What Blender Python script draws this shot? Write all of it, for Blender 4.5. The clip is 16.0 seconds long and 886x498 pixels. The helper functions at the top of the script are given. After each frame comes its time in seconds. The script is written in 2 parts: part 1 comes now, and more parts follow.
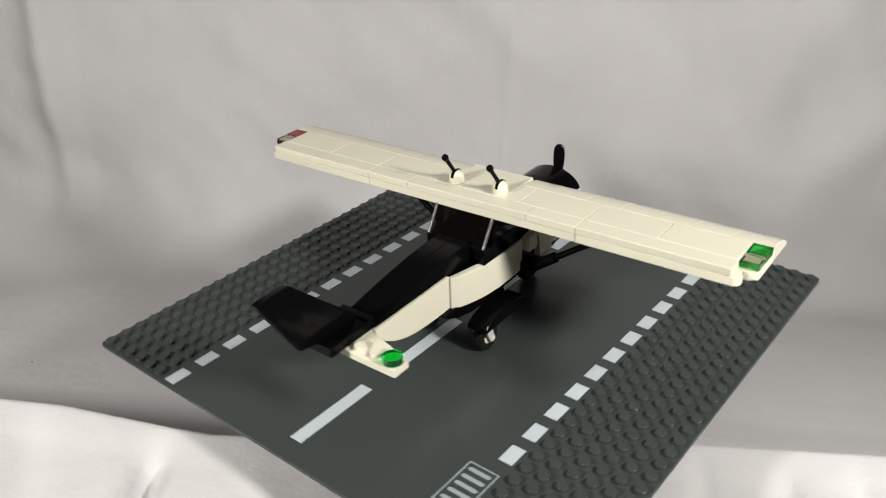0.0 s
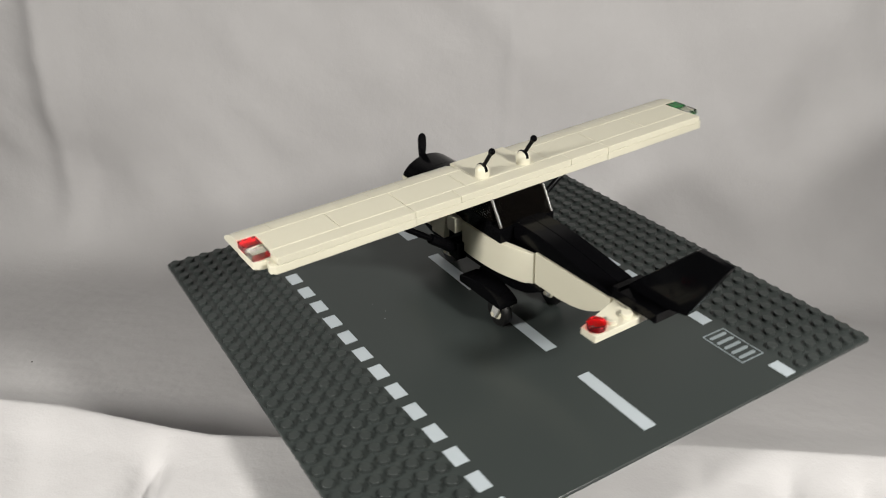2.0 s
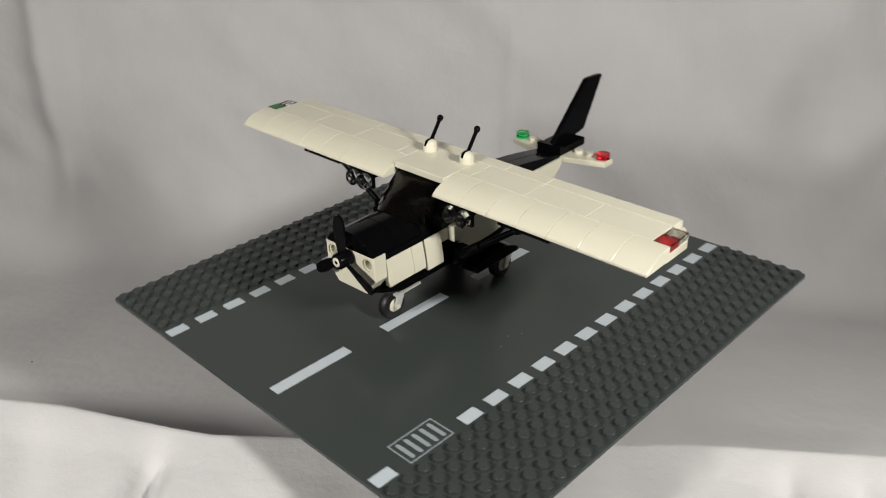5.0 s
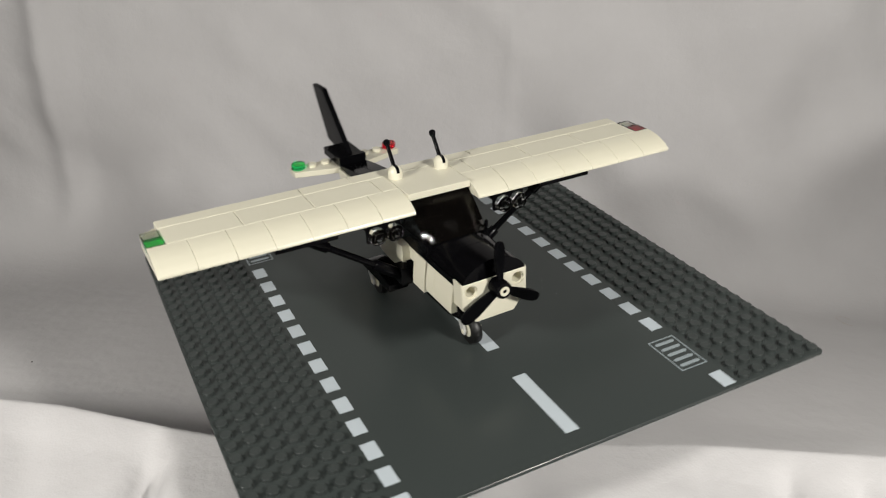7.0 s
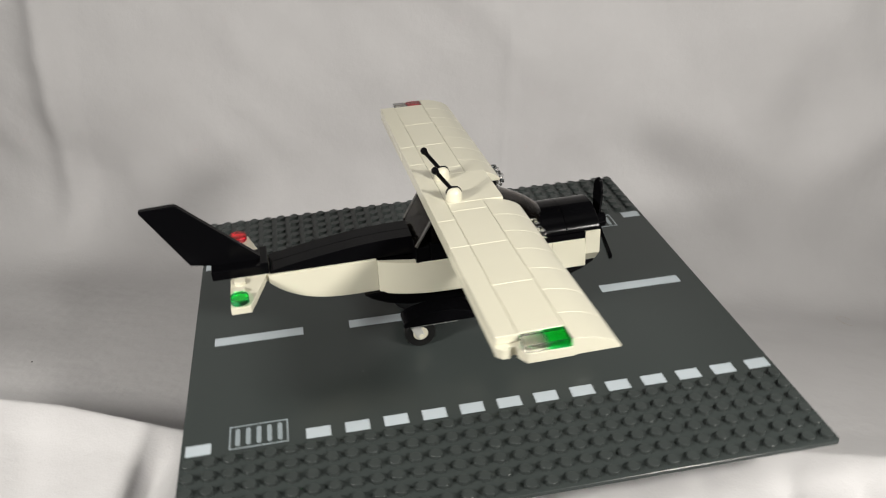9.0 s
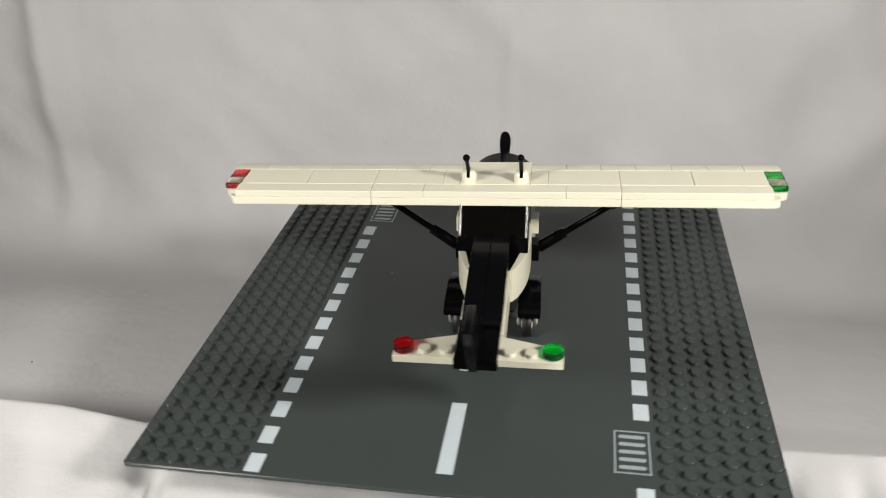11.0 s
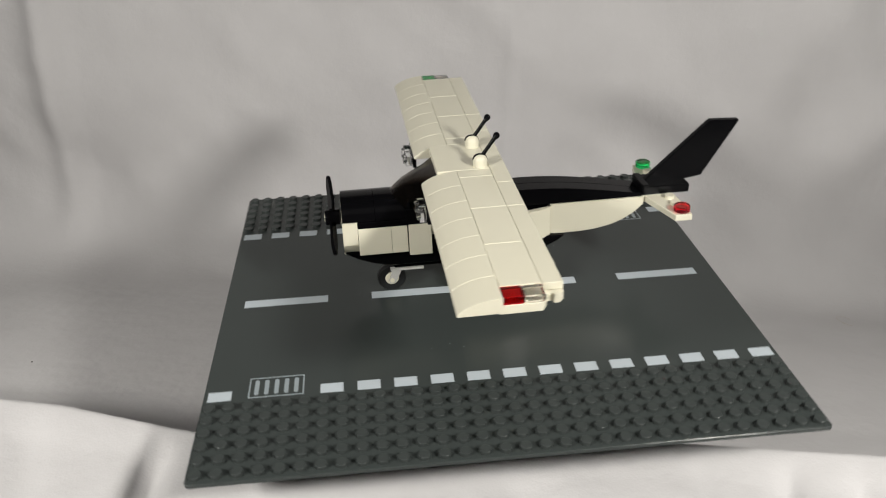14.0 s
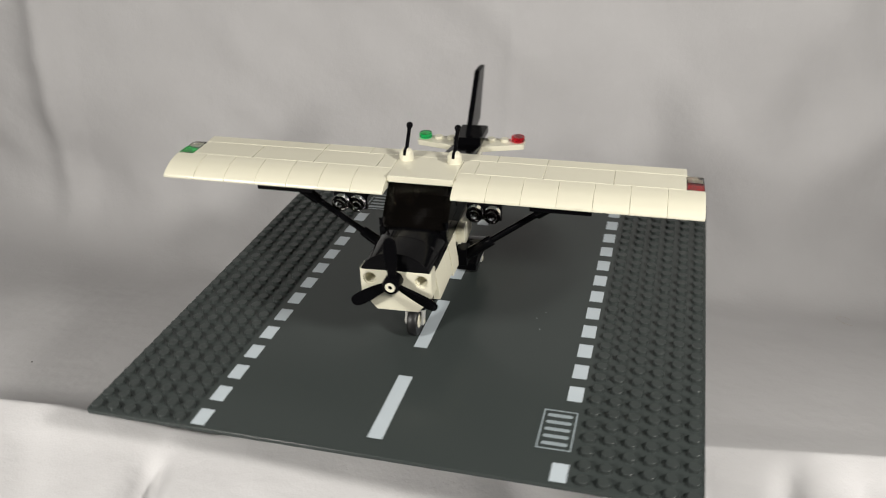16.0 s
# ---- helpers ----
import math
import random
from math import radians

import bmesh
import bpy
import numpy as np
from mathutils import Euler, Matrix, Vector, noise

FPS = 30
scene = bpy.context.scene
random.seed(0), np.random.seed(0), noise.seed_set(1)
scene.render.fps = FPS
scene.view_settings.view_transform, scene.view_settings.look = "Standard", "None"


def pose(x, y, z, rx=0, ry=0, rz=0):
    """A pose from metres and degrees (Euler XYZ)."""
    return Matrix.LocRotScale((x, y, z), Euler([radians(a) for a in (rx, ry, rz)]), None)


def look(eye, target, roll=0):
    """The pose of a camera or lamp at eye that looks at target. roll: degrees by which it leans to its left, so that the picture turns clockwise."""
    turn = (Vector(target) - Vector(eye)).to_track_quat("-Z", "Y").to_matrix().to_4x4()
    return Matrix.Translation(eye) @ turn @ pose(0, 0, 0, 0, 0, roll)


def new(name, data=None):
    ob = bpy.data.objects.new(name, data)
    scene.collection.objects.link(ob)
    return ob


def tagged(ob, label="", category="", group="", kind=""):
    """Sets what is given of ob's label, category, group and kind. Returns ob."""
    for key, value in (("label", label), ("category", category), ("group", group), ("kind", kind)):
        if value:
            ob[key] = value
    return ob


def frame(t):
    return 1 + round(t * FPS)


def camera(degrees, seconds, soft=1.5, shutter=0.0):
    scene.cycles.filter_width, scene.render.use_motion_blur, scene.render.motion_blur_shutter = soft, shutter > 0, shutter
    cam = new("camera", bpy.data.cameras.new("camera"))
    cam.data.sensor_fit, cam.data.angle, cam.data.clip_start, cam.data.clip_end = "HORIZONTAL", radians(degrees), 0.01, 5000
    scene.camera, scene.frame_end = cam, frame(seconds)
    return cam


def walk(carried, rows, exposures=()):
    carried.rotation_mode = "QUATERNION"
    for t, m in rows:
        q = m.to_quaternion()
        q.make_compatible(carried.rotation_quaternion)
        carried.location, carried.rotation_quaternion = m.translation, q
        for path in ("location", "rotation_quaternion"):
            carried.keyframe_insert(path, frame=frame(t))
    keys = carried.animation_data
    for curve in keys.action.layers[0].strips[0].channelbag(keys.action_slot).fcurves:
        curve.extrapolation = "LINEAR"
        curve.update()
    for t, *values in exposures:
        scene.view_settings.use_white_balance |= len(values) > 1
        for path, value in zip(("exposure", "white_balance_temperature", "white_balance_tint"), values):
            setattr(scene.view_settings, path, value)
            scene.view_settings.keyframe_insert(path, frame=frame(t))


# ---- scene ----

# The camera stands still on a tripod; the baseplate turns before it.
CAM = pose(0, -0.3666, 0.2309, 0, 0, 1.537) @ pose(0, 0, 0, 61.143) @ pose(0, 0, 0, 0, 0, -2.354)
cam = camera(55.17, 16.0, soft=1.1, shutter=0.5)
EXPOSURE = [(0, -0.08), (0.5, -0.12), (1, -0.18), (2, -0.22), (3, -0.22), (4, -0.32), (5.2, -0.34), (6.5, -0.33), (7, -0.31), (8, -0.18), (9, -0.15), (9.5, -0.09),
            (10.2, -0.08), (11.2, -0.1), (12.3, -0.14), (13, -0.18), (14, -0.29), (15, -0.29), (16, -0.24)]
walk(cam, [(0, CAM), (16.0, CAM)], EXPOSURE)

# Turn of the table in degrees, second by second
TURN = [(0, 51.44), (0.5, 68.41), (1, 86.66), (1.5, 104.30), (2, 121.98), (2.5, 138.89), (3, 156.86), (3.5, 174.24), (4, 192.22), (4.85, 221.39), (5.7, 250.57), (6.5, 278.04), (7, 296.86), (7.5, 315.19), (8, 335.06), (8.5, 352.49), (9, 371.00), (9.5, 388.98), (10, 407.18), (10.85, 436.64), (11.7, 466.10), (12.5, 493.82), (13, 511.00), (13.5, 529.20), (14, 546.17), (14.5, 563.99), (15, 580.61), (15.5, 597.91), (16, 615.14)]

# ---- light ----
world = bpy.data.worlds.new("world")
scene.world = world
world.use_nodes = True
world.node_tree.nodes["Background"].inputs["Color"].default_value = (0.9, 0.95, 1.0, 1)
world.node_tree.nodes["Background"].inputs["Strength"].default_value = 0.05


def area_lamp(name, eye, target, size, watts, colour):
    data = bpy.data.lights.new(name, "AREA")
    data.shape, data.size, data.energy, data.color = "DISK", size, watts, colour
    ob = new(name, data)
    ob.matrix_basis = look(eye, target)
    return ob


area_lamp("lamp_right", (0.36, -0.38, 0.335), (0, 0.07, 0.0), 0.09, 4.6, (1.0, 0.968, 0.91))
area_lamp("lamp_left", (-0.41, -0.39, 0.30), (0, 0.07, 0.0), 0.09, 3.85, (1.0, 0.968, 0.91))
area_lamp("lamp_ceiling", (0.2, -0.3, 1.95), (0, 0, 0), 1.2, 2.2, (1.0, 0.975, 0.93))


# ---- materials ----
def nodes_of(name):
    m = bpy.data.materials.new(name)
    m.use_nodes = True
    return m, m.node_tree.nodes, m.node_tree.links, m.node_tree.nodes["Principled BSDF"]


def plastic(name, colour, rough=0.22, vary=0.05, scratch=0.04, bump=0.02, scale=90.0, ior=1.5):
    """Moulded plastic: slight tone shift from piece to piece, fine scuffs in the gloss, faint waviness."""
    m, n, l, b = nodes_of(name)
    tex = n.new("ShaderNodeTexCoord")
    info = n.new("ShaderNodeObjectInfo")
    big = n.new("ShaderNodeTexNoise")
    big.inputs["Scale"].default_value, big.inputs["Detail"].default_value = scale, 3
    fine = n.new("ShaderNodeTexNoise")
    fine.inputs["Scale"].default_value, fine.inputs["Detail"].default_value = scale * 22, 4
    l.new(tex.outputs["Object"], big.inputs["Vector"])
    l.new(tex.outputs["Object"], fine.inputs["Vector"])
    tone = n.new("ShaderNodeMath")
    tone.operation = "ADD"
    l.new(big.outputs["Fac"], tone.inputs[0])
    l.new(info.outputs["Random"], tone.inputs[1])
    ramp = n.new("ShaderNodeMapRange")
    ramp.inputs["From Min"].default_value, ramp.inputs["From Max"].default_value = 0.2, 1.8
    ramp.inputs["To Min"].default_value, ramp.inputs["To Max"].default_value = 1 - vary, 1 + vary
    l.new(tone.outputs[0], ramp.inputs["Value"])
    mul = n.new("ShaderNodeVectorMath")
    mul.operation = "SCALE"
    mul.inputs[0].default_value = colour
    l.new(ramp.outputs[0], mul.inputs["Scale"])
    l.new(mul.outputs[0], b.inputs["Base Color"])
    r = n.new("ShaderNodeMapRange")
    r.inputs["From Min"].default_value, r.inputs["From Max"].default_value = 0.35, 0.7
    r.inputs["To Min"].default_value, r.inputs["To Max"].default_value = rough, rough + scratch * 2
    l.new(fine.outputs["Fac"], r.inputs["Value"])
    l.new(r.outputs[0], b.inputs["Roughness"])
    bp = n.new("ShaderNodeBump")
    bp.inputs["Strength"].default_value, bp.inputs["Distance"].default_value = bump, 0.001
    l.new(big.outputs["Fac"], bp.inputs["Height"])
    l.new(bp.outputs[0], b.inputs["Normal"])
    b.inputs["IOR"].default_value = ior
    return m


def clear_plastic(name, colour, rough=0.03, ior=1.5, through_light=1.0):
    m, n, l, b = nodes_of(name)
    b.inputs["Base Color"].default_value = (*colour, 1)
    b.inputs["Transmission Weight"].default_value = through_light
    b.inputs["IOR"].default_value = ior
    tex = n.new("ShaderNodeTexCoord")
    fine = n.new("ShaderNodeTexNoise")
    fine.inputs["Scale"].default_value = 700
    l.new(tex.outputs["Object"], fine.inputs["Vector"])
    r = n.new("ShaderNodeMapRange")
    r.inputs["To Min"].default_value, r.inputs["To Max"].default_value = rough, rough + 0.08
    l.new(fine.outputs["Fac"], r.inputs["Value"])
    l.new(r.outputs[0], b.inputs["Roughness"])
    return m


def cloth_material():
    m, n, l, b = nodes_of("white_bedsheet")
    tex = n.new("ShaderNodeTexCoord")
    cloud = n.new("ShaderNodeTexNoise")
    cloud.inputs["Scale"].default_value, cloud.inputs["Detail"].default_value = 9, 5
    weave = n.new("ShaderNodeTexNoise")
    weave.inputs["Scale"].default_value, weave.inputs["Detail"].default_value = 900, 2
    crush = n.new("ShaderNodeTexNoise")
    crush.inputs["Scale"].default_value, crush.inputs["Detail"].default_value = 55, 5
    for t in (cloud, weave, crush):
        l.new(tex.outputs["Object"], t.inputs["Vector"])
    ramp = n.new("ShaderNodeValToRGB")
    ramp.color_ramp.elements[0].position, ramp.color_ramp.elements[0].color = 0.3, (0.50, 0.49, 0.492, 1)
    ramp.color_ramp.elements[1].position, ramp.color_ramp.elements[1].color = 0.7, (0.56, 0.55, 0.552, 1)
    l.new(cloud.outputs["Fac"], ramp.inputs["Fac"])
    l.new(ramp.outputs[0], b.inputs["Base Color"])
    b.inputs["Roughness"].default_value = 0.85
    b.inputs["Sheen Weight"].default_value = 0.15
    b.inputs["Specular IOR Level"].default_value = 0.2
    one = n.new("ShaderNodeBump")
    one.inputs["Strength"].default_value, one.inputs["Distance"].default_value = 0.25, 0.0004
    l.new(weave.outputs["Fac"], one.inputs["Height"])
    two = n.new("ShaderNodeBump")
    two.inputs["Strength"].default_value, two.inputs["Distance"].default_value = 0.42, 0.003
    l.new(crush.outputs["Fac"], two.inputs["Height"])
    l.new(one.outputs[0], two.inputs["Normal"])
    l.new(two.outputs[0], b.inputs["Normal"])
    return m


WHITE = plastic("white_abs", (0.67, 0.642, 0.515), 0.18, 0.03)
BLACK = plastic("black_abs", (0.0025, 0.0025, 0.003), 0.13, 0.15, 0.02, ior=1.16)
HAIR = plastic("brown_hair", (0.36, 0.29, 0.19), 0.4, 0.1)
DARK_WOOD = plastic("dark_table_wood", (0.05, 0.035, 0.025), 0.45, 0.2, 0.1, 0.1, 12)
STUD_GREY = plastic("dark_grey_stud", (0.0405, 0.047, 0.0455), 0.30, 0.05, 0.03, 0.01, 40, 1.28)
GREY = plastic("dark_grey_plate", (0.0395, 0.0465, 0.045), 0.24, 0.05, 0.01, 0.008, 12, 1.28)
DRAIN_PRINT = plastic("drain_print", (0.26, 0.30, 0.32), 0.35, 0.06, 0.05, 0.02, 150)
PRINT = plastic("road_marking_print", (0.44, 0.49, 0.525), 0.35, 0.05, 0.05, 0.02, 150)
LIGHT_GREY = plastic("light_grey_abs", (0.45, 0.45, 0.43), 0.25, 0.04)
RUBBER = plastic("black_rubber", (0.004, 0.004, 0.004), 0.45, 0.1)
RED = clear_plastic("clear_red", (0.85, 0.015, 0.03), 0.10, 1.38)
GREEN = clear_plastic("clear_green", (0.025, 0.82, 0.20), 0.10, 1.38)
CLEAR = clear_plastic("clear_plastic", (0.985, 0.985, 0.98), 0.02, 1.34)
SMOKE = clear_plastic("smoked_plastic", (0.16, 0.138, 0.12), 0.03, 1.20, 0.985)
# base tone and IOR raised to put the rear pane's edge glint into the material
EDGE_GLINT = plastic("smoked_edge_glint", (0.06, 0.055, 0.05), 0.25, ior=1.8)
PLASTER = plastic("wall_paint", (0.16, 0.155, 0.15), 0.8, 0.04, 0.05, 0.1, 4)
CLOTH = cloth_material()

MM = 0.001


# ---- shapes, in millimetres ----
def box(u0, u1, v0, v1, z0, z1, bevel=0.25):
    bm = bmesh.new()
    bmesh.ops.create_cube(bm, size=1)
    for v in bm.verts:
        v.co = Vector(((u0 + u1) / 2 + v.co.x * (u1 - u0), (v0 + v1) / 2 + v.co.y * (v1 - v0), (z0 + z1) / 2 + v.co.z * (z1 - z0)))
    if bevel:
        bmesh.ops.bevel(bm, geom=bm.edges[:], offset=bevel, segments=1, profile=0.5, affect="EDGES")
    return bm


def prism(points, lo, hi, along, bevel=0.25):
    """A polygon extruded along u, v or z. Points are (v, z), (u, z) or (u, v)."""
    bm = bmesh.new()
    put = {"u": lambda a, b, w: (w, a, b), "v": lambda a, b, w: (a, w, b), "z": lambda a, b, w: (a, b, w)}[along]
    one = [bm.verts.new(put(a, b, lo)) for a, b in points]
    two = [bm.verts.new(put(a, b, hi)) for a, b in points]
    k = len(points)
    bm.faces.new(one)
    bm.faces.new(two)
    for i in range(k):
        bm.faces.new((one[i], one[(i + 1) % k], two[(i + 1) % k], two[i]))
    bmesh.ops.recalc_face_normals(bm, faces=bm.faces[:])
    if bevel:
        sharp = [e for e in bm.edges if len(e.link_faces) == 2 and e.calc_face_angle(0) > 0.5]
        bmesh.ops.bevel(bm, geom=sharp, offset=bevel, segments=1, profile=0.5, affect="EDGES")
    return bm


def pierced(points, lo, hi, holes, r, deep, sides=24):
    """A polygon (v, z) extruded along u, with round blind holes with a countersunk rim in its front face."""
    bm = bmesh.new()
    def loop(pts, u):
        return [bm.verts.new((u, a, b)) for a, b in pts]
    def wall(p, q):
        for i in range(len(p)):
            bm.faces.new((p[i], p[(i + 1) % len(p)], q[(i + 1) % len(q)], q[i]))
    cv, cz = sum(a for a, b in points) / len(points), sum(b for a, b in points) / len(points)
    inner = [(cv + (a - cv) * 0.98, cz + (b - cz) * 0.97) for a, b in points]
    front, rim, back = loop(inner, hi), loop(points, hi - 0.35), loop(points, lo)
    wall(front, rim)
    wall(rim, back)
    bm.faces.new(back)
    edges = [bm.edges.get((front[i], front[(i + 1) % len(front)])) for i in range(len(front))]
    for v, z in holes:
        ring = lambda k: [(v + k * math.cos(2 * math.pi * i / sides), z + k * math.sin(2 * math.pi * i / sides)) for i in range(sides)]
        outer, step, neck, end = loop(ring(r * 1.27), hi), loop(ring(r * 1.27), hi - 0.8), loop(ring(r), hi - 0.8), loop(ring(r), hi - deep)
        wall(outer, step)
        wall(step, neck)
        wall(neck, end)
        bm.faces.new(end)
        edges += [bm.edges.get((outer[i], outer[(i + 1) % sides])) for i in range(sides)]
    bmesh.ops.triangle_fill(bm, edges=edges, use_beauty=True, use_dissolve=False)
    bmesh.ops.recalc_face_normals(bm, faces=bm.faces[:])
    return bm


def rod(a, b, r, r2=None, sides=24, bevel=0.0):
    bm = bmesh.new()
    a, b = Vector(a), Vector(b)
    bmesh.ops.create_cone(bm, cap_ends=True, segments=sides, radius1=r, radius2=r if r2 is None else r2, depth=(b - a).length)
    if bevel:
        rim = [e for e in bm.edges if len(e.link_faces) == 2 and e.calc_face_angle(0) > 1.0]
        bmesh.ops.bevel(bm, geom=rim, offset=bevel, segments=2, profile=0.5, affect="EDGES")
    turn = (b - a).to_track_quat("Z", "Y").to_matrix().to_4x4()
    bm.transform(Matrix.Translation((a + b) / 2) @ turn)
    return bm


def ball(c, r, sides=16):
    bm = bmesh.new()
    bmesh.ops.create_uvsphere(bm, u_segments=sides, v_segments=sides // 2, radius=r)
    bm.transform(Matrix.Translation(c))
    return bm


def merged(*parts):
    out = bmesh.new()
    for bm in parts:
        me = bpy.data.meshes.new("t")
        bm.to_mesh(me)
        bm.free()
        out.from_mesh(me)
        bpy.data.meshes.remove(me)
    return out


def turned(profile, a, axis, sides=32):
    """A body turned round an axis: profile is (radius, distance along the axis from a)."""
    bm = bmesh.new()
    rings = []
    for r, h in profile:
        rings.append([bm.verts.new((r * math.cos(2 * math.pi * i / sides), r * math.sin(2 * math.pi * i / sides), h)) for i in range(sides)])
    for p, q in zip(rings, rings[1:]):
        for i in range(sides):
            bm.faces.new((p[i], p[(i + 1) % sides], q[(i + 1) % sides], q[i]))
    bm.faces.new(rings[0])
    bm.faces.new(rings[-1])
    bmesh.ops.recalc_face_normals(bm, faces=bm.faces[:])
    bm.transform(Matrix.Translation(a) @ Vector(axis).to_track_quat("Z", "Y").to_matrix().to_4x4())
    return bm


def mesh_of(name, bm, material):
    bm.transform(Matrix.Diagonal((MM, MM, MM, 1)))
    me = bpy.data.meshes.new(name)
    bm.to_mesh(me)
    bm.free()
    me.materials.append(material)
    me.polygons.foreach_set("use_smooth", [True] * len(me.polygons))
    me.set_sharp_from_angle(angle=radians(32))
    return me


def part(name, bm, material, parent, label=""):
    ob = new(name, mesh_of(name, bm, material))
    ob.parent = parent
    return tagged(ob, label)


def piece(name, me, parent, x, y, z):
    ob = new(name, me)
    ob.parent = parent
    ob.location = (x * MM, y * MM, z * MM)
    return ob


# ---- setting ----
def smooth(a, b, x):
    t = min(1, max(0, (x - a) / (b - a)))
    return t * t * (3 - 2 * t)


def ridge(x):
    """Where the crest of the gathered cloth runs, as y over x."""
    return 0.014 * smooth(-0.15, 0.1, x) - 0.012 * x + float(np.interp(x, [-0.6, -0.24, -0.19, -0.137, -0.115, 0.0, 0.10, 0.185, 0.6], [0.0, -0.047, -0.056, -0.072, -0.078, -0.085, -0.087, -0.097, -0.125]))


def cloth():
    """One sheet: over the table in front, down behind a gathered crest, sloping away and up the back."""
    bm = bmesh.new()
    xs = np.linspace(-0.80, 0.80, 420)
    ss = np.concatenate([np.linspace(-0.125, 0.0, 60), np.linspace(0.003, 1.05, 200)])
    rows = []
    for s in ss:
        row = []
        for x in xs:
            x = float(x)
            yr = ridge(x)
            crest = -0.020 - 0.014 * smooth(-0.15, 0.1, x)
            drop = 0.083 + crest
            # s is the way along the sheet, from the crest
            if s < 0:
                y, z = yr + s, crest + 0.10 * max(s, -0.02) - 0.006 * smooth(0.0, 0.2, -s)
                n = noise.noise(Vector((x * 9, s * 6, 3.1))) * 0.006 + noise.noise(Vector((x * 26, s * 9, 8.0))) * 0.0025
                n += noise.noise(Vector((x * 60 + s * 20, s * 25, 4.4))) * 0.0007
                z += n * smooth(0, 0.03, -s)
                # tucks that run down from the crest
                for cx, lean, depth, wide in ((-0.137, -0.04, 0.011, 0.0065), (-0.20, 0.3, 0.004, 0.012), (0.135, -0.35, 0.0055, 0.0045), (0.165, -0.2, 0.0055, 0.004), (0.205, 0.3, 0.0055, 0.006), (0.10, -0.1, 0.002, 0.003), (0.02, 0.5, 0.004, 0.012)):
                    z -= depth * math.exp(-((x - cx + lean * (s + 0.02)) / wide) ** 2) * smooth(0.0, 0.03, -s)
            else:
                d = s * 0.86
                dip = 0.20 + 0.35 * min(0.35, max(0.0, x))
                bend = 0.265 - 0.05 * x
                # the sheet sags before it climbs the back
                sag = 0.010
                y, z = yr + d, crest - drop * smooth(-0.008, 0.042, d) + drop * smooth(-0.008, 0.042, 0) - dip * max(0.0, d - 0.02) * smooth(0, 0.1, d)
                z -= sag * smooth(bend - 0.10, bend, y)
                r = 0.09
                over = y - bend
                if over > 0:
                    z0 = crest - sag - drop * (1 - smooth(-0.008, 0.042, 0)) - dip * (bend - yr - 0.02)
                    if over < r * 1.5708:
                        a = over / r
                        y, z = bend + r * math.sin(a), z0 + r * (1 - math.cos(a)) - dip * r * math.sin(a) * (1 - a / 1.5708)
                    else:
                        y, z = bend + r, z0 + r + (over - r * 1.5708)
                k = smooth(0.05, 0.2, s)
                n = noise.noise(Vector((x * 4.2, s * 3.1, 1.7))) * 0.018 + noise.noise(Vector((x * 10, s * 6, 5.2))) * 0.010
                n += noise.noise(Vector((x * 22 + s * 16, s * 12 - x * 7, 2.2))) * 0.003 + noise.noise(Vector((x * 5 - s * 9, s * 4 + x * 12, 7.7))) * 0.006
                # an upright crease at one side, hanging swags at the other
                n += 0.013 * math.exp(-((x + 0.364 - 0.05 * (s - 0.5)) / 0.015) ** 2) * smooth(0.40, 0.52, s)
                for cx, lean, depth, wide in ((0.20, 0.62, 0.005, 0.033), (0.31, 0.85, 0.006, 0.037), (0.138, -0.75, 0.006, 0.033), (0.041, 0.05, 0.0020, 0.005)):
                    n += depth * math.exp(-((x - cx - lean * (s - 0.56)) / wide) ** 2) * smooth(0.38, 0.50, s)
                y -= n * k
                z += n * 0.3 * k
            row.append(bm.verts.new((x / MM, y / MM, z / MM)))
        rows.append(row)
    for p, q in zip(rows, rows[1:]):
        for i in range(len(xs) - 1):
            bm.faces.new((p[i], p[i + 1], q[i + 1], q[i]))
    me = mesh_of("backdrop", bm, CLOTH)
    me.set_sharp_from_angle(angle=radians(180))
    ob = new("backdrop", me)
    return tagged(ob, "wrinkled white bedsheet draped as studio backdrop", "backdrop", kind="structure")


cloth()


def shell():
    """A plain room round the table, so that bounced light and reflections are closed."""
    for name, lims in (("floor", (-1800, 1800, -1900, 1700, -860, -800)), ("ceiling", (-1800, 1800, -1900, 1700, 2000, 2060)),
                       ("wall_north", (-1800, 1800, 1700, 1760, -800, 2000)), ("wall_south", (-1800, 1800, -1960, -1900, -800, 2000)),
                       ("wall_east", (1800, 1860, -1900, 1700, -800, 2000)), ("wall_west", (-1860, -1800, -1900, 1700, -800, 2000))):
        ob = new(name, mesh_of(name, box(*lims, 0), PLASTER))
        tagged(ob, "plain matt grey-painted room surface", "room", kind="structure")


shell()


def table():
    ob = new("table", None)
    tagged(ob, "plain dark wooden table hidden under the bedsheet", "table")
    part("tabletop", box(-800, 800, -680, 520, -300, -270, 2), DARK_WOOD, ob)
    for x in (-760, 760):
        for y in (-640, 480):
            part("leg", box(x - 25, x + 25, y - 25, y + 25, -800, -300, 2), DARK_WOOD, ob)
    return ob


table()


def turntable():
    ob = new("turntable", None)
    tagged(ob, "black display turntable under the baseplate", "turntable")
    part("foot", turned([(17, -104), (17, -60), (16, -58)], (0, 0, 0), (0, 0, 1)), BLACK, ob)
    part("platter", turned([(18, -57.5), (40, -20), (40, -6), (39, -4.5)], (0, 0, 0), (0, 0, 1)), BLACK, ob)
    return ob


turntable()


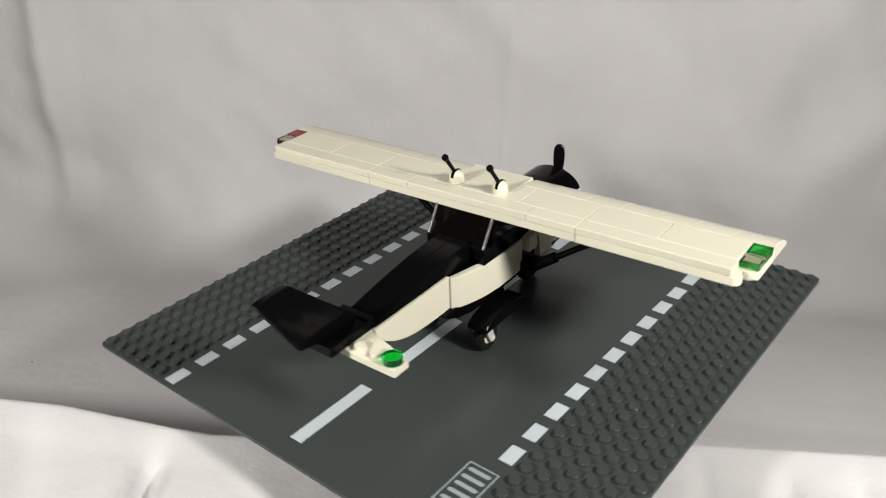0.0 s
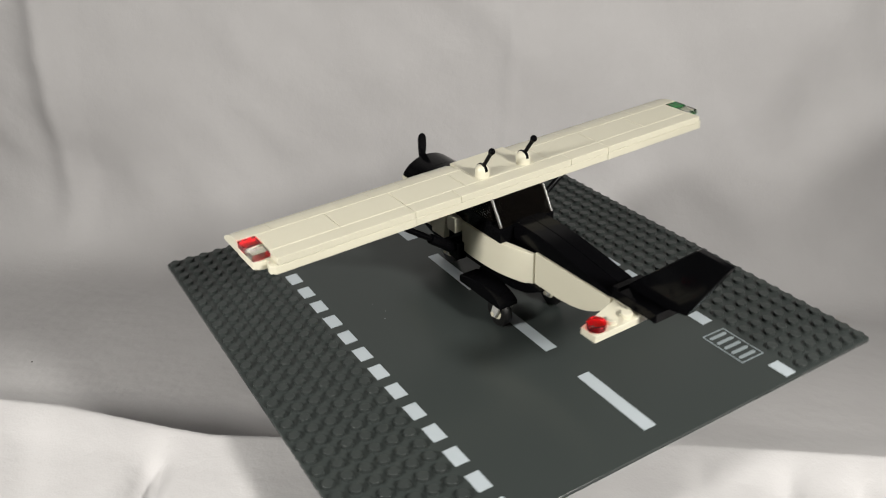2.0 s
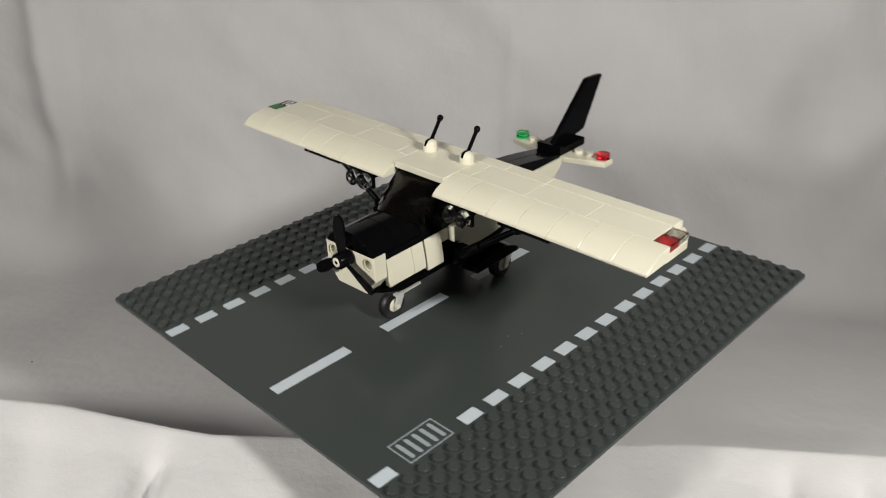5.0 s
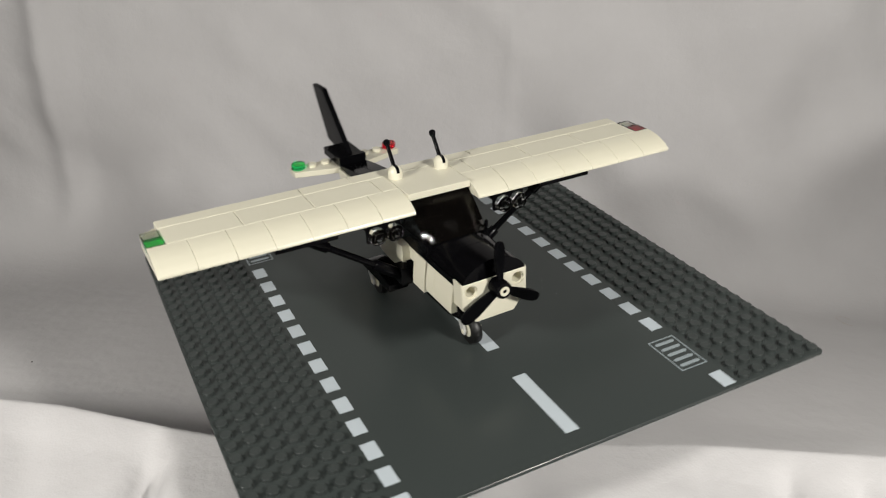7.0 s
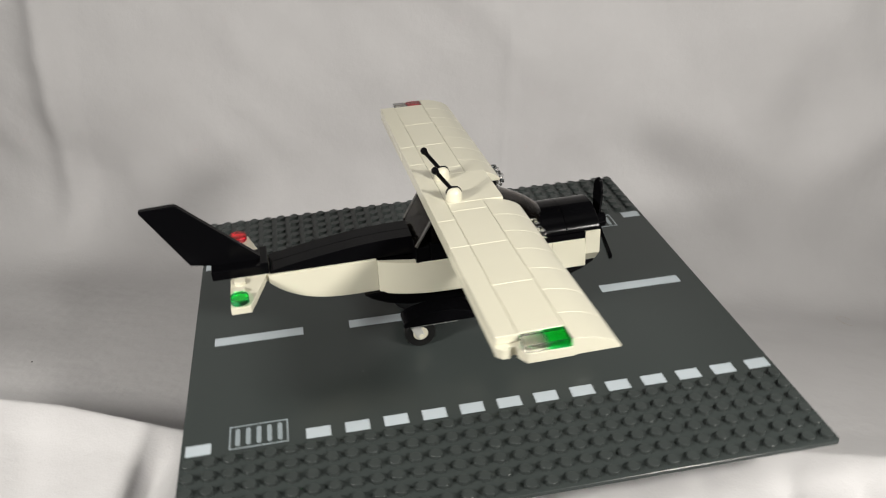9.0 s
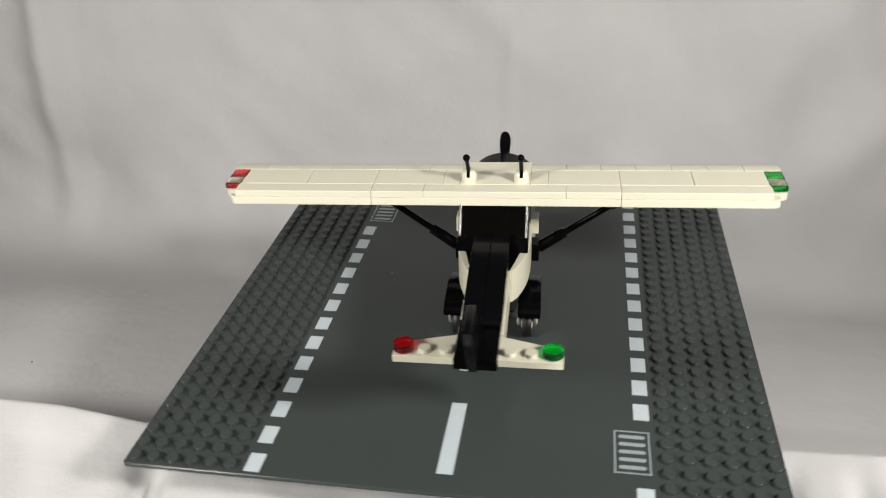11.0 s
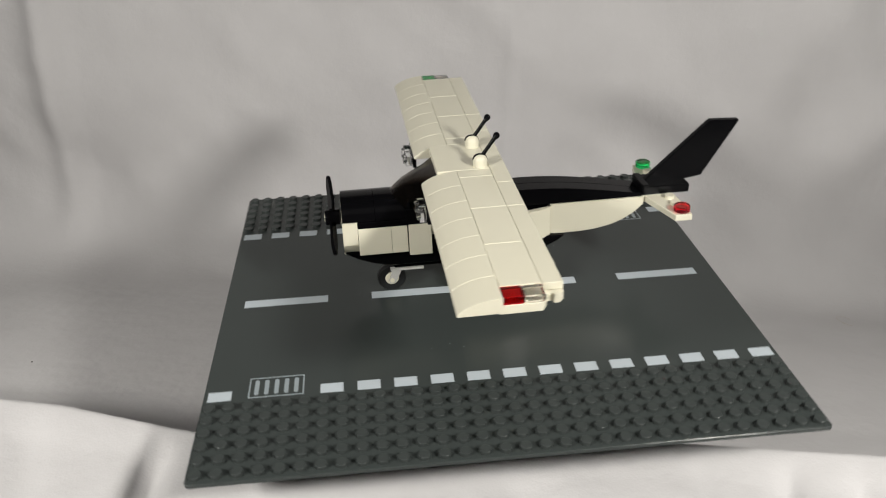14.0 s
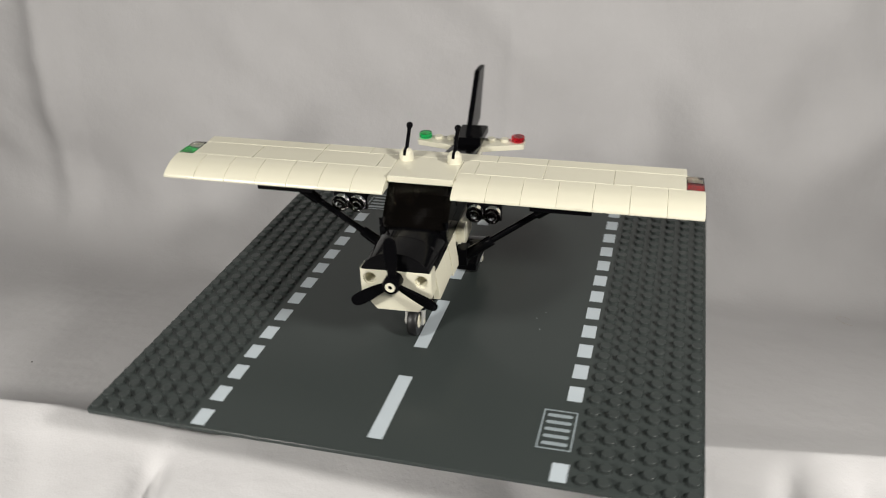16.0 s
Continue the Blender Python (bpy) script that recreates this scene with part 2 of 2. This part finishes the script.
# ---- the road baseplate ----
def baseplate():
    root = new("road_baseplate", None)
    tagged(root, "dark grey studded toy baseplate printed with a straight road", "baseplate")
    e, r = 127.9, 1.8
    pts = []
    for cx, cy, a0 in ((e - r, e - r, 0), (-e + r, e - r, 90), (-e + r, -e + r, 180), (e - r, -e + r, 270)):
        pts += [(cx + r * math.cos(radians(a0 + a)), cy + r * math.sin(radians(a0 + a))) for a in (0, 30, 60, 90)]
    slab = part("slab", prism(pts, -1.9, 0.0, "z", 0.18), GREY, root)
    dash = mesh_of("edge_dash", box(-5.05, 5.05, -3.2, 3.2, 0.0, 0.06, 0), PRINT)
    for side in (1, -1):
        for k in range(-8, 8):
            u = 8 + 16 * k
            if side * u in (88, 104):
                continue
            u = u * 1.008
            piece("edge_dash", dash, root, u, side * 75.1, 0)
    line = mesh_of("centre_line", box(-21.1, 21.1, -3.2, 3.2, 0.0, 0.06, 0), PRINT)
    for u in (-96.8, -32.2, 32.2, 96.8):
        piece("centre_line", line, root, u, 0.3, 0)
    frame_bars = merged(box(-12, 12, -7, -6.4, 0, 0.06, 0), box(-12, 12, 6.4, 7, 0, 0.06, 0), box(-12, -11.4, -6.4, 6.4, 0, 0.06, 0), box(11.4, 12, -6.4, 6.4, 0, 0.06, 0))
    border = mesh_of("drain_border", frame_bars, DRAIN_PRINT)
    slot_pts = []
    for cy, a0 in ((4.3, 0), (-4.3, 180)):
        slot_pts += [(0.95 * math.cos(radians(a0 + a)), cy + 0.95 * math.sin(radians(a0 + a))) for a in range(0, 181, 45)]
    slot = mesh_of("drain_slot", prism(slot_pts, 0, 0.06, "z", 0), DRAIN_PRINT)
    for side in (1, -1):
        piece("drain_border", border, root, side * 96.8, side * 70.8, 0)
        for k in range(5):
            piece("drain_slot", slot, root, side * 96.8 + (k - 2) * 4.3, side * 70.8, 0)
    stud = mesh_of("stud", turned([(2.45, -0.1), (2.45, 1.6), (2.33, 1.72)], (0, 0, 0), (0, 0, 1), 16), STUD_GREY)
    rest = []
    for side in (1, -1):
        for j in range(6):
            for i in range(32):
                u, v = -124 + 8 * i, side * (84 + 8 * j)
                if j in (0, 1, 2, 5) :
                    piece("stud", stud, root, u, v, 0)
                else:
                    rest.append((u, v))
    bm = bmesh.new()
    for u, v in rest:
        low = [bm.verts.new((u + 2.45 * math.cos(math.pi * k / 8), v + 2.45 * math.sin(math.pi * k / 8), -0.1)) for k in range(16)]
        mid = [bm.verts.new((w.co.x, w.co.y, 1.6)) for w in low]
        top = [bm.verts.new((u + (w.co.x - u) * 0.95, v + (w.co.y - v) * 0.95, 1.72)) for w in low]
        for k in range(16):
            bm.faces.new((low[k], low[(k + 1) % 16], mid[(k + 1) % 16], mid[k]))
            bm.faces.new((mid[k], mid[(k + 1) % 16], top[(k + 1) % 16], top[k]))
        bm.faces.new(top)
    speck = mesh_of("dust_speck", turned([(0.15, 0.0), (0.15, 0.08), (0.08, 0.12)], (0, 0, 0), (0, 0, 1), 8), PRINT)
    for u, v in ((12.1, 52.5), (26.9, 51.9), (18.2, 49.1), (-50.5, -38.8)):
        piece("dust_speck", speck, root, u, v, 0)
    tagged(part("stud_field", bm, STUD_GREY, root), kind="stuff")
    return root


plate = baseplate()


def lint():
    """A dark speck and a curled hair that lie on the sheet."""
    speck = new("lint_speck", mesh_of("lint_speck", ball((0, 0, 0), 0.5, 8), BLACK))
    speck.location = (-0.2919, 0.0943, -0.1010)
    tagged(speck, "tiny black speck of lint on the white sheet", "lint")
    bm = bmesh.new()
    ring = []
    for i in range(29):
        a = radians(20 + i * 9)
        c = Vector((6.5 * math.cos(a), 12.5 * math.sin(a), 1.0 - 0.264 * 12.5 * math.sin(a) - 0.141 * 6.5 * math.cos(a)))
        out = Vector((math.cos(a), math.sin(a), 0))
        ring.append([bm.verts.new(c + 0.1 * (out * math.cos(b) + Vector((0, 0, 1)) * math.sin(b))) for b in (0, 1.571, 3.142, 4.712)])
    for p, q in zip(ring, ring[1:]):
        for k in range(4):
            bm.faces.new((p[k], p[(k + 1) % 4], q[(k + 1) % 4], q[k]))
    hair = new("stray_hair", mesh_of("stray_hair", bm, HAIR))
    hair.location = (0.3311, 0.2509, -0.1931)
    tagged(hair, "thin curled brown hair lying on the sheet", "hair")


lint()


# ---- the toy aeroplane, nose towards +u, port towards +v ----
def arc(points, steps=6):
    """Rounds a coarse line of points with a smooth curve through them."""
    out = []
    p = [points[0]] + list(points) + [points[-1]]
    for i in range(1, len(p) - 2):
        for k in range(steps):
            t = k / steps
            out.append(tuple(0.5 * (2 * p[i][c] + (p[i + 1][c] - p[i - 1][c]) * t + (2 * p[i - 1][c] - 5 * p[i][c] + 4 * p[i + 1][c] - p[i + 2][c]) * t * t
                                    + (3 * p[i][c] - p[i - 1][c] - 3 * p[i + 1][c] + p[i + 2][c]) * t ** 3) for c in (0, 1)))
    return out + [tuple(points[-1])]


def mirrored(points):
    return [(a, -b) for a, b in points]


def wing(root):
    """Wing of plates, tiles and curved slopes, with lamps at the tips. It hangs slightly to port."""
    w = part("wing", box(-19.8, 5, -56, 56, 63.3, 67.1, 0.2), WHITE, root, "white brick-built wing with rounded leading edge")
    for s in (1, -1):
        outer = [(5.5, 56.1), (-20, 56.1), (-20, 121.5), (-18.2, 123.6), (-15.8, 123.6), (-15.8, 122.2), (-13.0, 122.2), (-13.0, 124.4), (-10.8, 127.9), (5.5, 127.9)]
        part("plate", prism(outer if s > 0 else mirrored(outer), 63.3, 67.1, "z", 0.2), WHITE, w)
        slope = [(4.05, 63.8), (20.9, 63.8), (20.9, 64.7)] + arc([(20.5, 65.4), (17.8, 67.2), (13.4, 69.0), (8.7, 70.0), (4.05, 70.4)])
        for k in range(7):
            a, b = sorted((s * (16.05 + 16 * k), s * (31.95 + 16 * k)))
            part("curved_slope", prism(slope, a, b, "v", 0.14), WHITE, w)
        for a, b in ((16, 24), (24, 56), (56, 88), (88, 120)):
            a, b = sorted((s * (a + 0.06), s * (b - 0.06)))
            part("tile", box(-11.95, 3.95, a, b, 67.15, 70.4, 0.24), WHITE, w)
        a, b = sorted((s * 32.06, s * 55.94))
        part("tile", box(-20, -12.05, a, b, 67.15, 70.4, 0.24), WHITE, w)
        a, b = sorted((s * 56.06, s * 120.4))
        part("tile", box(-20, -12.05, a, b, 67.15, 70.4, 0.24), WHITE, w)
        a, b = sorted((s * 120.1, s * 127.9))
        part("tip_lamp", box(-3.95, 3.95, a, b, 67.15, 70.4, 0.3), RED if s > 0 else GREEN, w, "clear red lamp tile" if s > 0 else "clear green lamp tile")
        part("tip_lens", box(-11.9, -4.05, a, b, 67.15, 70.3, 0.5), CLEAR, w, "colourless clear lens tile")
        # twin landing lights on a bracket below the leading edge
        a, b = sorted((s * 24, s * 40))
        br = part("light_bracket", merged(box(19.0, 21.0, a, b, 55.6, 63.2, 0.2), box(6, 20.9, a, b, 61.0, 63.2, 0.2)), BLACK, w, "black bracket")
        for v in (28, 36):
            part("landing_light", turned([(3.0, 0), (3.9, 0.3), (3.9, 3.2), (3.5, 3.4), (2.5, 3.4), (2.4, 4.6), (1.6, 4.7), (1.4, 2.6)], (21.1, s * v, 59.4), (1, 0, 0), 28), CLEAR, br, "clear round landing light")
        a, b = sorted((s * 52, s * 80))
        part("strut_mount", box(2, 18, a, b, 60.2, 63.2, 0.3), BLACK, w, "black mounting plate")
    part("tile", box(-20, -12.05, -31.94, 31.94, 67.15, 70.4, 0.24), WHITE, w)
    part("roof_tile", box(-11.95, 13.2, -15.95, 15.95, 67.15, 70.4, 0.24), WHITE, w)
    for s in (1, -1):
        v = s * 12
        base = part("antenna_base", merged(turned([(3.5, 70.4), (3.5, 73.0), (3.4, 74.0), (2.8, 75.2), (1.8, 76.0), (0.6, 76.2)], (-8, v, 0), (0, 0, 1), 28)), WHITE, w, "white rounded lever base")
        part("slot", prism([(-11.6, 73.4), (-11.5, 74.1), (-11.0, 75.3), (-9.9, 76.2), (-8.0, 76.4), (-6.1, 76.2), (-5.0, 75.3), (-4.5, 74.1), (-4.42, 73.6)], v - 0.7, v + 0.7, "v", 0), BLACK, base, "black slot")
        part("lever", merged(rod((-8.0, v, 74.0), (-15.4, v, 84.4), 0.95, sides=12), rod((-15.0, v, 83.9), (-15.7, v, 84.8), 1.3, sides=12), ball((-15.8, v, 85.0), 1.65)), BLACK, base, "black lever used as aerial")
    w.matrix_basis = pose(0.0006, 0.0, 0.0656) @ pose(0, 0, 0, 1.15 * -1, 0, 0) @ pose(0, 0, -0.0656)
    return w


def windscreen():
    """Smoked screen: straight top edge, bowed lower edge round the cowling, 1 mm thick."""
    bm = bmesh.new()
    grid = []
    for i in range(9):
        t = i / 8
        row = []
        for j in range(17):
            q = j / 8 - 1
            bulge = 1 - q * q
            top = Vector((11.0, 15.6 * q, 66.8))
            low = Vector((27.5 + 8.0 * bulge, 15.8 * q, 50.5 + 5.2 * bulge))
            p = top.lerp(low, t)
            p += Vector((1.7, 0, 1.6)) * math.sin(math.pi * t ** 1.3) * (0.5 + 0.5 * bulge)
            row.append(p)
        grid.append(row)
    out = [[bm.verts.new(p) for p in row] for row in grid]
    inn = [[bm.verts.new(p - Vector((0.8, 0, 0.9))) for p in row] for row in grid]
    for i in range(8):
        for j in range(16):
            bm.faces.new((out[i][j], out[i + 1][j], out[i + 1][j + 1], out[i][j + 1]))
            bm.faces.new((inn[i][j], inn[i][j + 1], inn[i + 1][j + 1], inn[i + 1][j]))
    for j in range(16):
        bm.faces.new((out[0][j], out[0][j + 1], inn[0][j + 1], inn[0][j]))
        bm.faces.new((out[8][j], inn[8][j], inn[8][j + 1], out[8][j + 1]))
    for i in range(8):
        bm.faces.new((out[i][0], inn[i][0], inn[i + 1][0], out[i + 1][0]))
        bm.faces.new((out[i][16], out[i + 1][16], inn[i + 1][16], inn[i][16]))
    bmesh.ops.recalc_face_normals(bm, faces=bm.faces[:])
    return bm


def wheel(name, u, v, z, root, flip):
    w = part(name, turned([(3.8, -2.2), (6.8, -2.2), (7.3, -1.5), (7.4, 0), (7.3, 1.5), (6.8, 2.2), (3.8, 2.2)], (u, v, z), (0, 1, 0), 36), RUBBER, root, "small black rubber tyre on a white hub")
    part("hub", turned([(1.0, -2.7), (2.8, -2.6), (3.7, -2.1), (3.7, 2.1), (2.8, 2.6), (1.0, 2.7)], (u, v, z), (0, 1, 0), 24), WHITE, w, "white hub")
    part("axle", rod((u, v - 4.8, z), (u, v + 4.8, z), 1.2, sides=12), WHITE, w)
    for s in (1, -1):
        side_v = v + s * 3.9
        arm = [(u - 1.5, z - 1.5), (u + 1.2, z - 1.7), (u + 1.6, z), (u - 0.2, 12.6), (u - 0.2, 13.2), (u - 5.0, 13.2), (u - 4.2, 11.0)]
        part("fork_arm", prism(arm, side_v - 0.6, side_v + 0.6, "v", 0.15), LIGHT_GREY, w, "pale grey fork arm")
    return w


def aeroplane():
    root = new("toy_aeroplane", None)
    tagged(root, "white and black brick-built toy high-wing aeroplane", "toy aeroplane")
    wing(root)
    # cabin
    part("fuselage", box(-18, 53, -14.8, 14.8, 28.2, 43.4, 0.2), BLACK, root, "black fuselage core")
    part("fuselage_tail", prism([(-18.1, 14.0), (-18.1, -14.0), (-43, -8), (-43, 8)], 28.2, 43.4, "z", 0.2), BLACK, root, "black fuselage core")
    part("cabin_sill", merged(box(-20, 30, 13.0, 15.9, 43.5, 52, 0.2), box(-20, 30, -15.9, -13.0, 43.5, 52, 0.2)), BLACK, root, "black cabin side")
    part("cabin_rear", box(-26.6, -20.1, -15.9, 15.9, 43.5, 51.0, 0.25), BLACK, root, "black block behind the cabin")
    part("windscreen", windscreen(), SMOKE, root, "smoked clear windscreen")
    for s in (1, -1):
        a, b = sorted((s * 14.8, s * 15.7))
        part("side_window", prism([(-19, 52.1), (27.5, 52.1), (10.5, 66.0), (-19, 66.0)], a, b, "v", 0.1), SMOKE, root, "smoked side window")
        part("door_post", box(4, 7.5, a - 0.2, b + 0.2, 54.1, 63.8, 0.2), BLACK, root, "black door post")
        part("latch", rod((28, s * 15.6, 52.5), (28, s * 15.6, 55.5), 0.8, sides=10), BLACK, root)
    part("rear_window", prism([(-16.4, 65.5), (-17.6, 65.5), (-26.2, 51.1), (-25.0, 51.1)], -15.2, 15.2, "v", 0.15), SMOKE, root, "smoked sloping rear window")
    # added rods along the pane's side edges stand in for their bright glint
    for s in (1, -1):
        a, b = sorted((s * 14.3, s * 15.6))
        part("window_edge", rod((-17.3, (a + b) / 2, 65.4), (-26.0, (a + b) / 2, 51.2), 0.75, sides=14), EDGE_GLINT, root, "added rod for the glint along the smoky window edge")
    part("seat", merged(box(-12, 2, -8, 8, 43.5, 50, 0.8), box(-15, -12, -8, 8, 43.5, 60, 0.8)), BLACK, root, "black cabin seat")
    part("dashboard", box(16, 24, -12.5, 12.5, 43.5, 52, 0.6), BLACK, root, "black instrument panel")
    # cowling
    part("cowl_base", box(28, 53, -16, 16, 43.5, 46.8, 0.25), BLACK, root, "black cowling base")
    hump = arc([(15.4, 46.9), (14.7, 48.6), (12.9, 50.8), (10.2, 52.8), (6.8, 54.4), (3.2, 55.3), (0.0, 55.5)], 3)
    hump += [(-v, z) for v, z in reversed(hump[:-1])]
    for a, b in ((28.0, 44.2), (44.3, 60.2)):
        part("cowl_slope", prism(hump, a, b, "u", 0.12), BLACK, root)
    face = [(-16, 47), (16, 47), (16, 35.2), (9.5, 27), (-9.5, 27), (-16, 35.2)]
    part("nose_block", pierced(face, 53.1, 60.4, ((11.6, 42.6), (-11.6, 42.6)), 2.45, 6.0), WHITE, root, "white nose block with two open pin holes")
    hub = part("propeller", merged(turned([(2.6, 60.5), (3.9, 61.2), (3.9, 67.6), (3.5, 68.3), (2.2, 68.4)], (0, 0, 43.6), (1, 0, 0), 28)), BLACK, root, "black three-bladed propeller")
    part("spinner_pin", turned([(2.2, 68.3), (2.2, 68.7), (1.0, 68.7), (0.9, 67.9)], (0, 0, 43.6), (1, 0, 0), 20), WHITE, hub, "white axle end")
    outline = arc([(-1.6, 2.5), (-2.3, 8), (-3.0, 14), (-2.9, 18.6), (-1.8, 21.4), (0.3, 22.0), (2.0, 20.8), (2.7, 17), (2.6, 10), (1.6, 2.5)], 3)
    for a in (0, 120, 240):
        bm = prism(outline, -0.8, 0.8, "u", 0.3)
        for v in bm.verts:
            v.co = Matrix.Rotation(radians(34 - 1.0 * v.co.z), 3, "Z") @ v.co
        bm.transform(Matrix.Translation((64.8, 0, 43.6)) @ Matrix.Rotation(radians(a), 4, "X"))
        part("blade", bm, BLACK, hub)
    # side panels
    for s in (1, -1):
        flip = lambda pts: pts if s > 0 else [(-a, b) for a, b in pts]
        side = [(14.5, 30), (17.6, 30), (17.5, 33), (17.0, 37), (16.3, 41), (15.9, 43.45), (14.5, 43.45)]
        part("side_panel", prism(flip(side), 37.0, 52.9, "u", 0.15), WHITE, root, "white curved side panel")
        part("side_panel", prism(flip(side), 29.2, 36.9, "u", 0.15), WHITE, root, "white curved side panel")
        tall = [(14.5, 28.2), (18.2, 28.2), (18.0, 32), (17.3, 38), (16.4, 43.9), (14.5, 43.9)]
        part("side_panel", prism(flip(tall), 17.5, 28.6, "u", 0.15), WHITE, root, "white curved side panel")
        a, b = sorted((s * 16, s * 20))
        part("side_tile", box(4.6, 11.6, a, b, 37.0, 45.0, 0.2), WHITE, root, "small white tile standing proud")
        part("side_panel", box(4.2, 17.4, s * 15.3 - 0.8, s * 15.3 + 0.8, 37.5, 44, 0.2), WHITE, root, "white side panel")
        plan = [(4.0, 14.0), (4.0, 16.4)] + arc([(-4, 17.0), (-18, 16.6), (-28, 15.2), (-37, 12.6), (-43.3, 9.8)]) + [(-43.3, 8.2), (-18.0, 14.1)]
        part("bowed_panel", prism(plan if s > 0 else mirrored(plan), 27.4, 43.7, "z", 0.2), WHITE, root, "white bowed side panel")
        keel = [(-43.4, 44.4), (-43.4, 28.2)] + arc([(-50, 28.1), (-62, 28.4), (-72, 29.8), (-80, 32.4), (-87, 36.4), (-91.6, 40.6)]) + [(-91.6, 44.4)]
        a, b = sorted((s * 0.1, s * 8.9))
        part("tail_panel", prism(keel, a, b, "v", 0.2), WHITE, root, "white tail side with upswept underside")
        a, b = sorted((s * 0.08, s * 8.0))
        boom = [(-90.8, 44.5), (-26.5, 44.5)] + arc([(-26.5, 53.4), (-36, 53.3), (-48, 52.6), (-60, 51.2), (-75, 48.9), (-90.8, 46.0)])
        part("boom_slope", prism(boom, a, b, "v", 0.15), BLACK, root, "black curved boom slope")
    # belly
    hull = [(60.2, 30), (60.2, 28.2), (54, 24.4), (47, 21.6), (38, 19.3), (-30, 19.3), (-40, 21.8), (-47, 25), (-51, 28.1)]
    part("belly", prism(hull, -11.5, 11.5, "v", 0.8), BLACK, root, "black boat-shaped belly")
    part("gear_beam", box(2, 36, -4.2, 4.2, 14.0, 20.1, 0.3), BLACK, root, "black gear beam")
    # tail
    part("tail_block", merged(box(-115.5, -91.0, -8, 8, 44.9, 49.4, 0.3), box(-94.5, -91.0, -8, 8, 49.0, 50.4, 0.3)), BLACK, root, "black tail block")
    fin = [(-92.5, 49.0), (-124.7, 79.4), (-126, 80.0), (-140.4, 79.4), (-140.4, 78.4), (-124.0, 50.6), (-114.0, 49.0)]
    part("fin", prism(fin, -1.6, 1.6, "v", 0.35), BLACK, root, "black swept-back fin")
    part("tail_bracket", box(-107.5, -91.8, -7.6, 7.6, 41.0, 44.4, 0.2), WHITE, root, "white plate under the tail")
    for s in (1, -1):
        st = [(-92.5, 7.8), (-99.6, 31.9), (-107.9, 31.9), (-107.9, 7.8)]
        stab = part("tailplane", prism(st if s > 0 else mirrored(st), 41.2, 44.4, "z", 0.2), WHITE, root, "white tapered tailplane")
        for v in (12, 20):
            part("stud", turned([(2.45, 44.3), (2.45, 45.9), (2.25, 46.1)], (-103.9, s * v, 0), (0, 0, 1), 20), WHITE, stab)
        part("tail_lamp", turned([(3.2, 44.45), (3.9, 45.0), (3.9, 47.5), (3.7, 47.8), (1.0, 47.8)], (-103.9, s * 28, 0), (0, 0, 1), 28), RED if s > 0 else GREEN, stab, "clear red round lamp" if s > 0 else "clear green round lamp")
    # struts
    for s in (1, -1):
        low, up = Vector((7, s * 19, 27.5)), Vector((7, s * 70, 64.0))
        at = lambda t: low.lerp(up, t)
        st = part("wing_strut", rod(at(0.05), at(0.95), 1.6, sides=14), BLACK, root, "black wing strut")
        part("socket", rod(at(0.02), at(0.27), 2.9, 2.6, sides=16, bevel=0.4), BLACK, st)
        part("socket", rod(at(0.68), at(0.93), 2.6, 2.9, sides=16, bevel=0.4), BLACK, st)
        a, b = sorted((s * 15, s * 20.5))
        part("strut_block", box(2, 10, a, b, 23, 32, 0.4), BLACK, root, "black strut block")
    # undercarriage
    gear = wheel("nose_wheel", 37.4, 0.6, 7.3, root, 1)
    part("gear_plate", box(21, 38, -4.0, 5.2, 12.7, 13.9, 0.1), LIGHT_GREY, gear, "pale grey plate")
    for s in (1, -1):
        gear = wheel("main_wheel", -27.2, s * 16.2, 7.3, root, s)
        part("gear_plate", box(-28, -10, s * 16.2 - 4.6, s * 16.2 + 4.6, 12.7, 13.9, 0.1), LIGHT_GREY, gear, "pale grey plate")
        prof = [(-2, 14.0), (-2, 17.6)] + arc([(-2, 17.6), (-11, 20.0), (-20, 20.6), (-27, 19.8), (-32, 18.2), (-35, 16.4)])[1:] + [(-35.2, 14.0)]
        a, b = sorted((s * 11.9, s * 22.4))
        c, d = sorted((s * 3.5, s * 11.8))
        part("gear_arm", box(-20, -4, c, d, 15.5, 19.4, 0.3), BLACK, root, "black plate carrying the wheel fairing")
        part("gear_fairing", prism(prof, a, b, "v", 0.3), BLACK, root, "black curved wheel fairing")
    return root


plane = aeroplane()


def motions():
    tilt = pose(-0.0064, -0.0097, 0) @ pose(0, 0, 0, 0.3468, -0.4942, 0)
    seat = pose(0.0049, -0.0072, 0, 0, 0, 2.05)
    walk(plate, [(t, pose(0, 0, 0, 0, 0, a) @ tilt) for t, a in TURN])
    walk(plane, [(t, pose(0, 0, 0, 0, 0, a) @ tilt @ seat) for t, a in TURN])


motions()
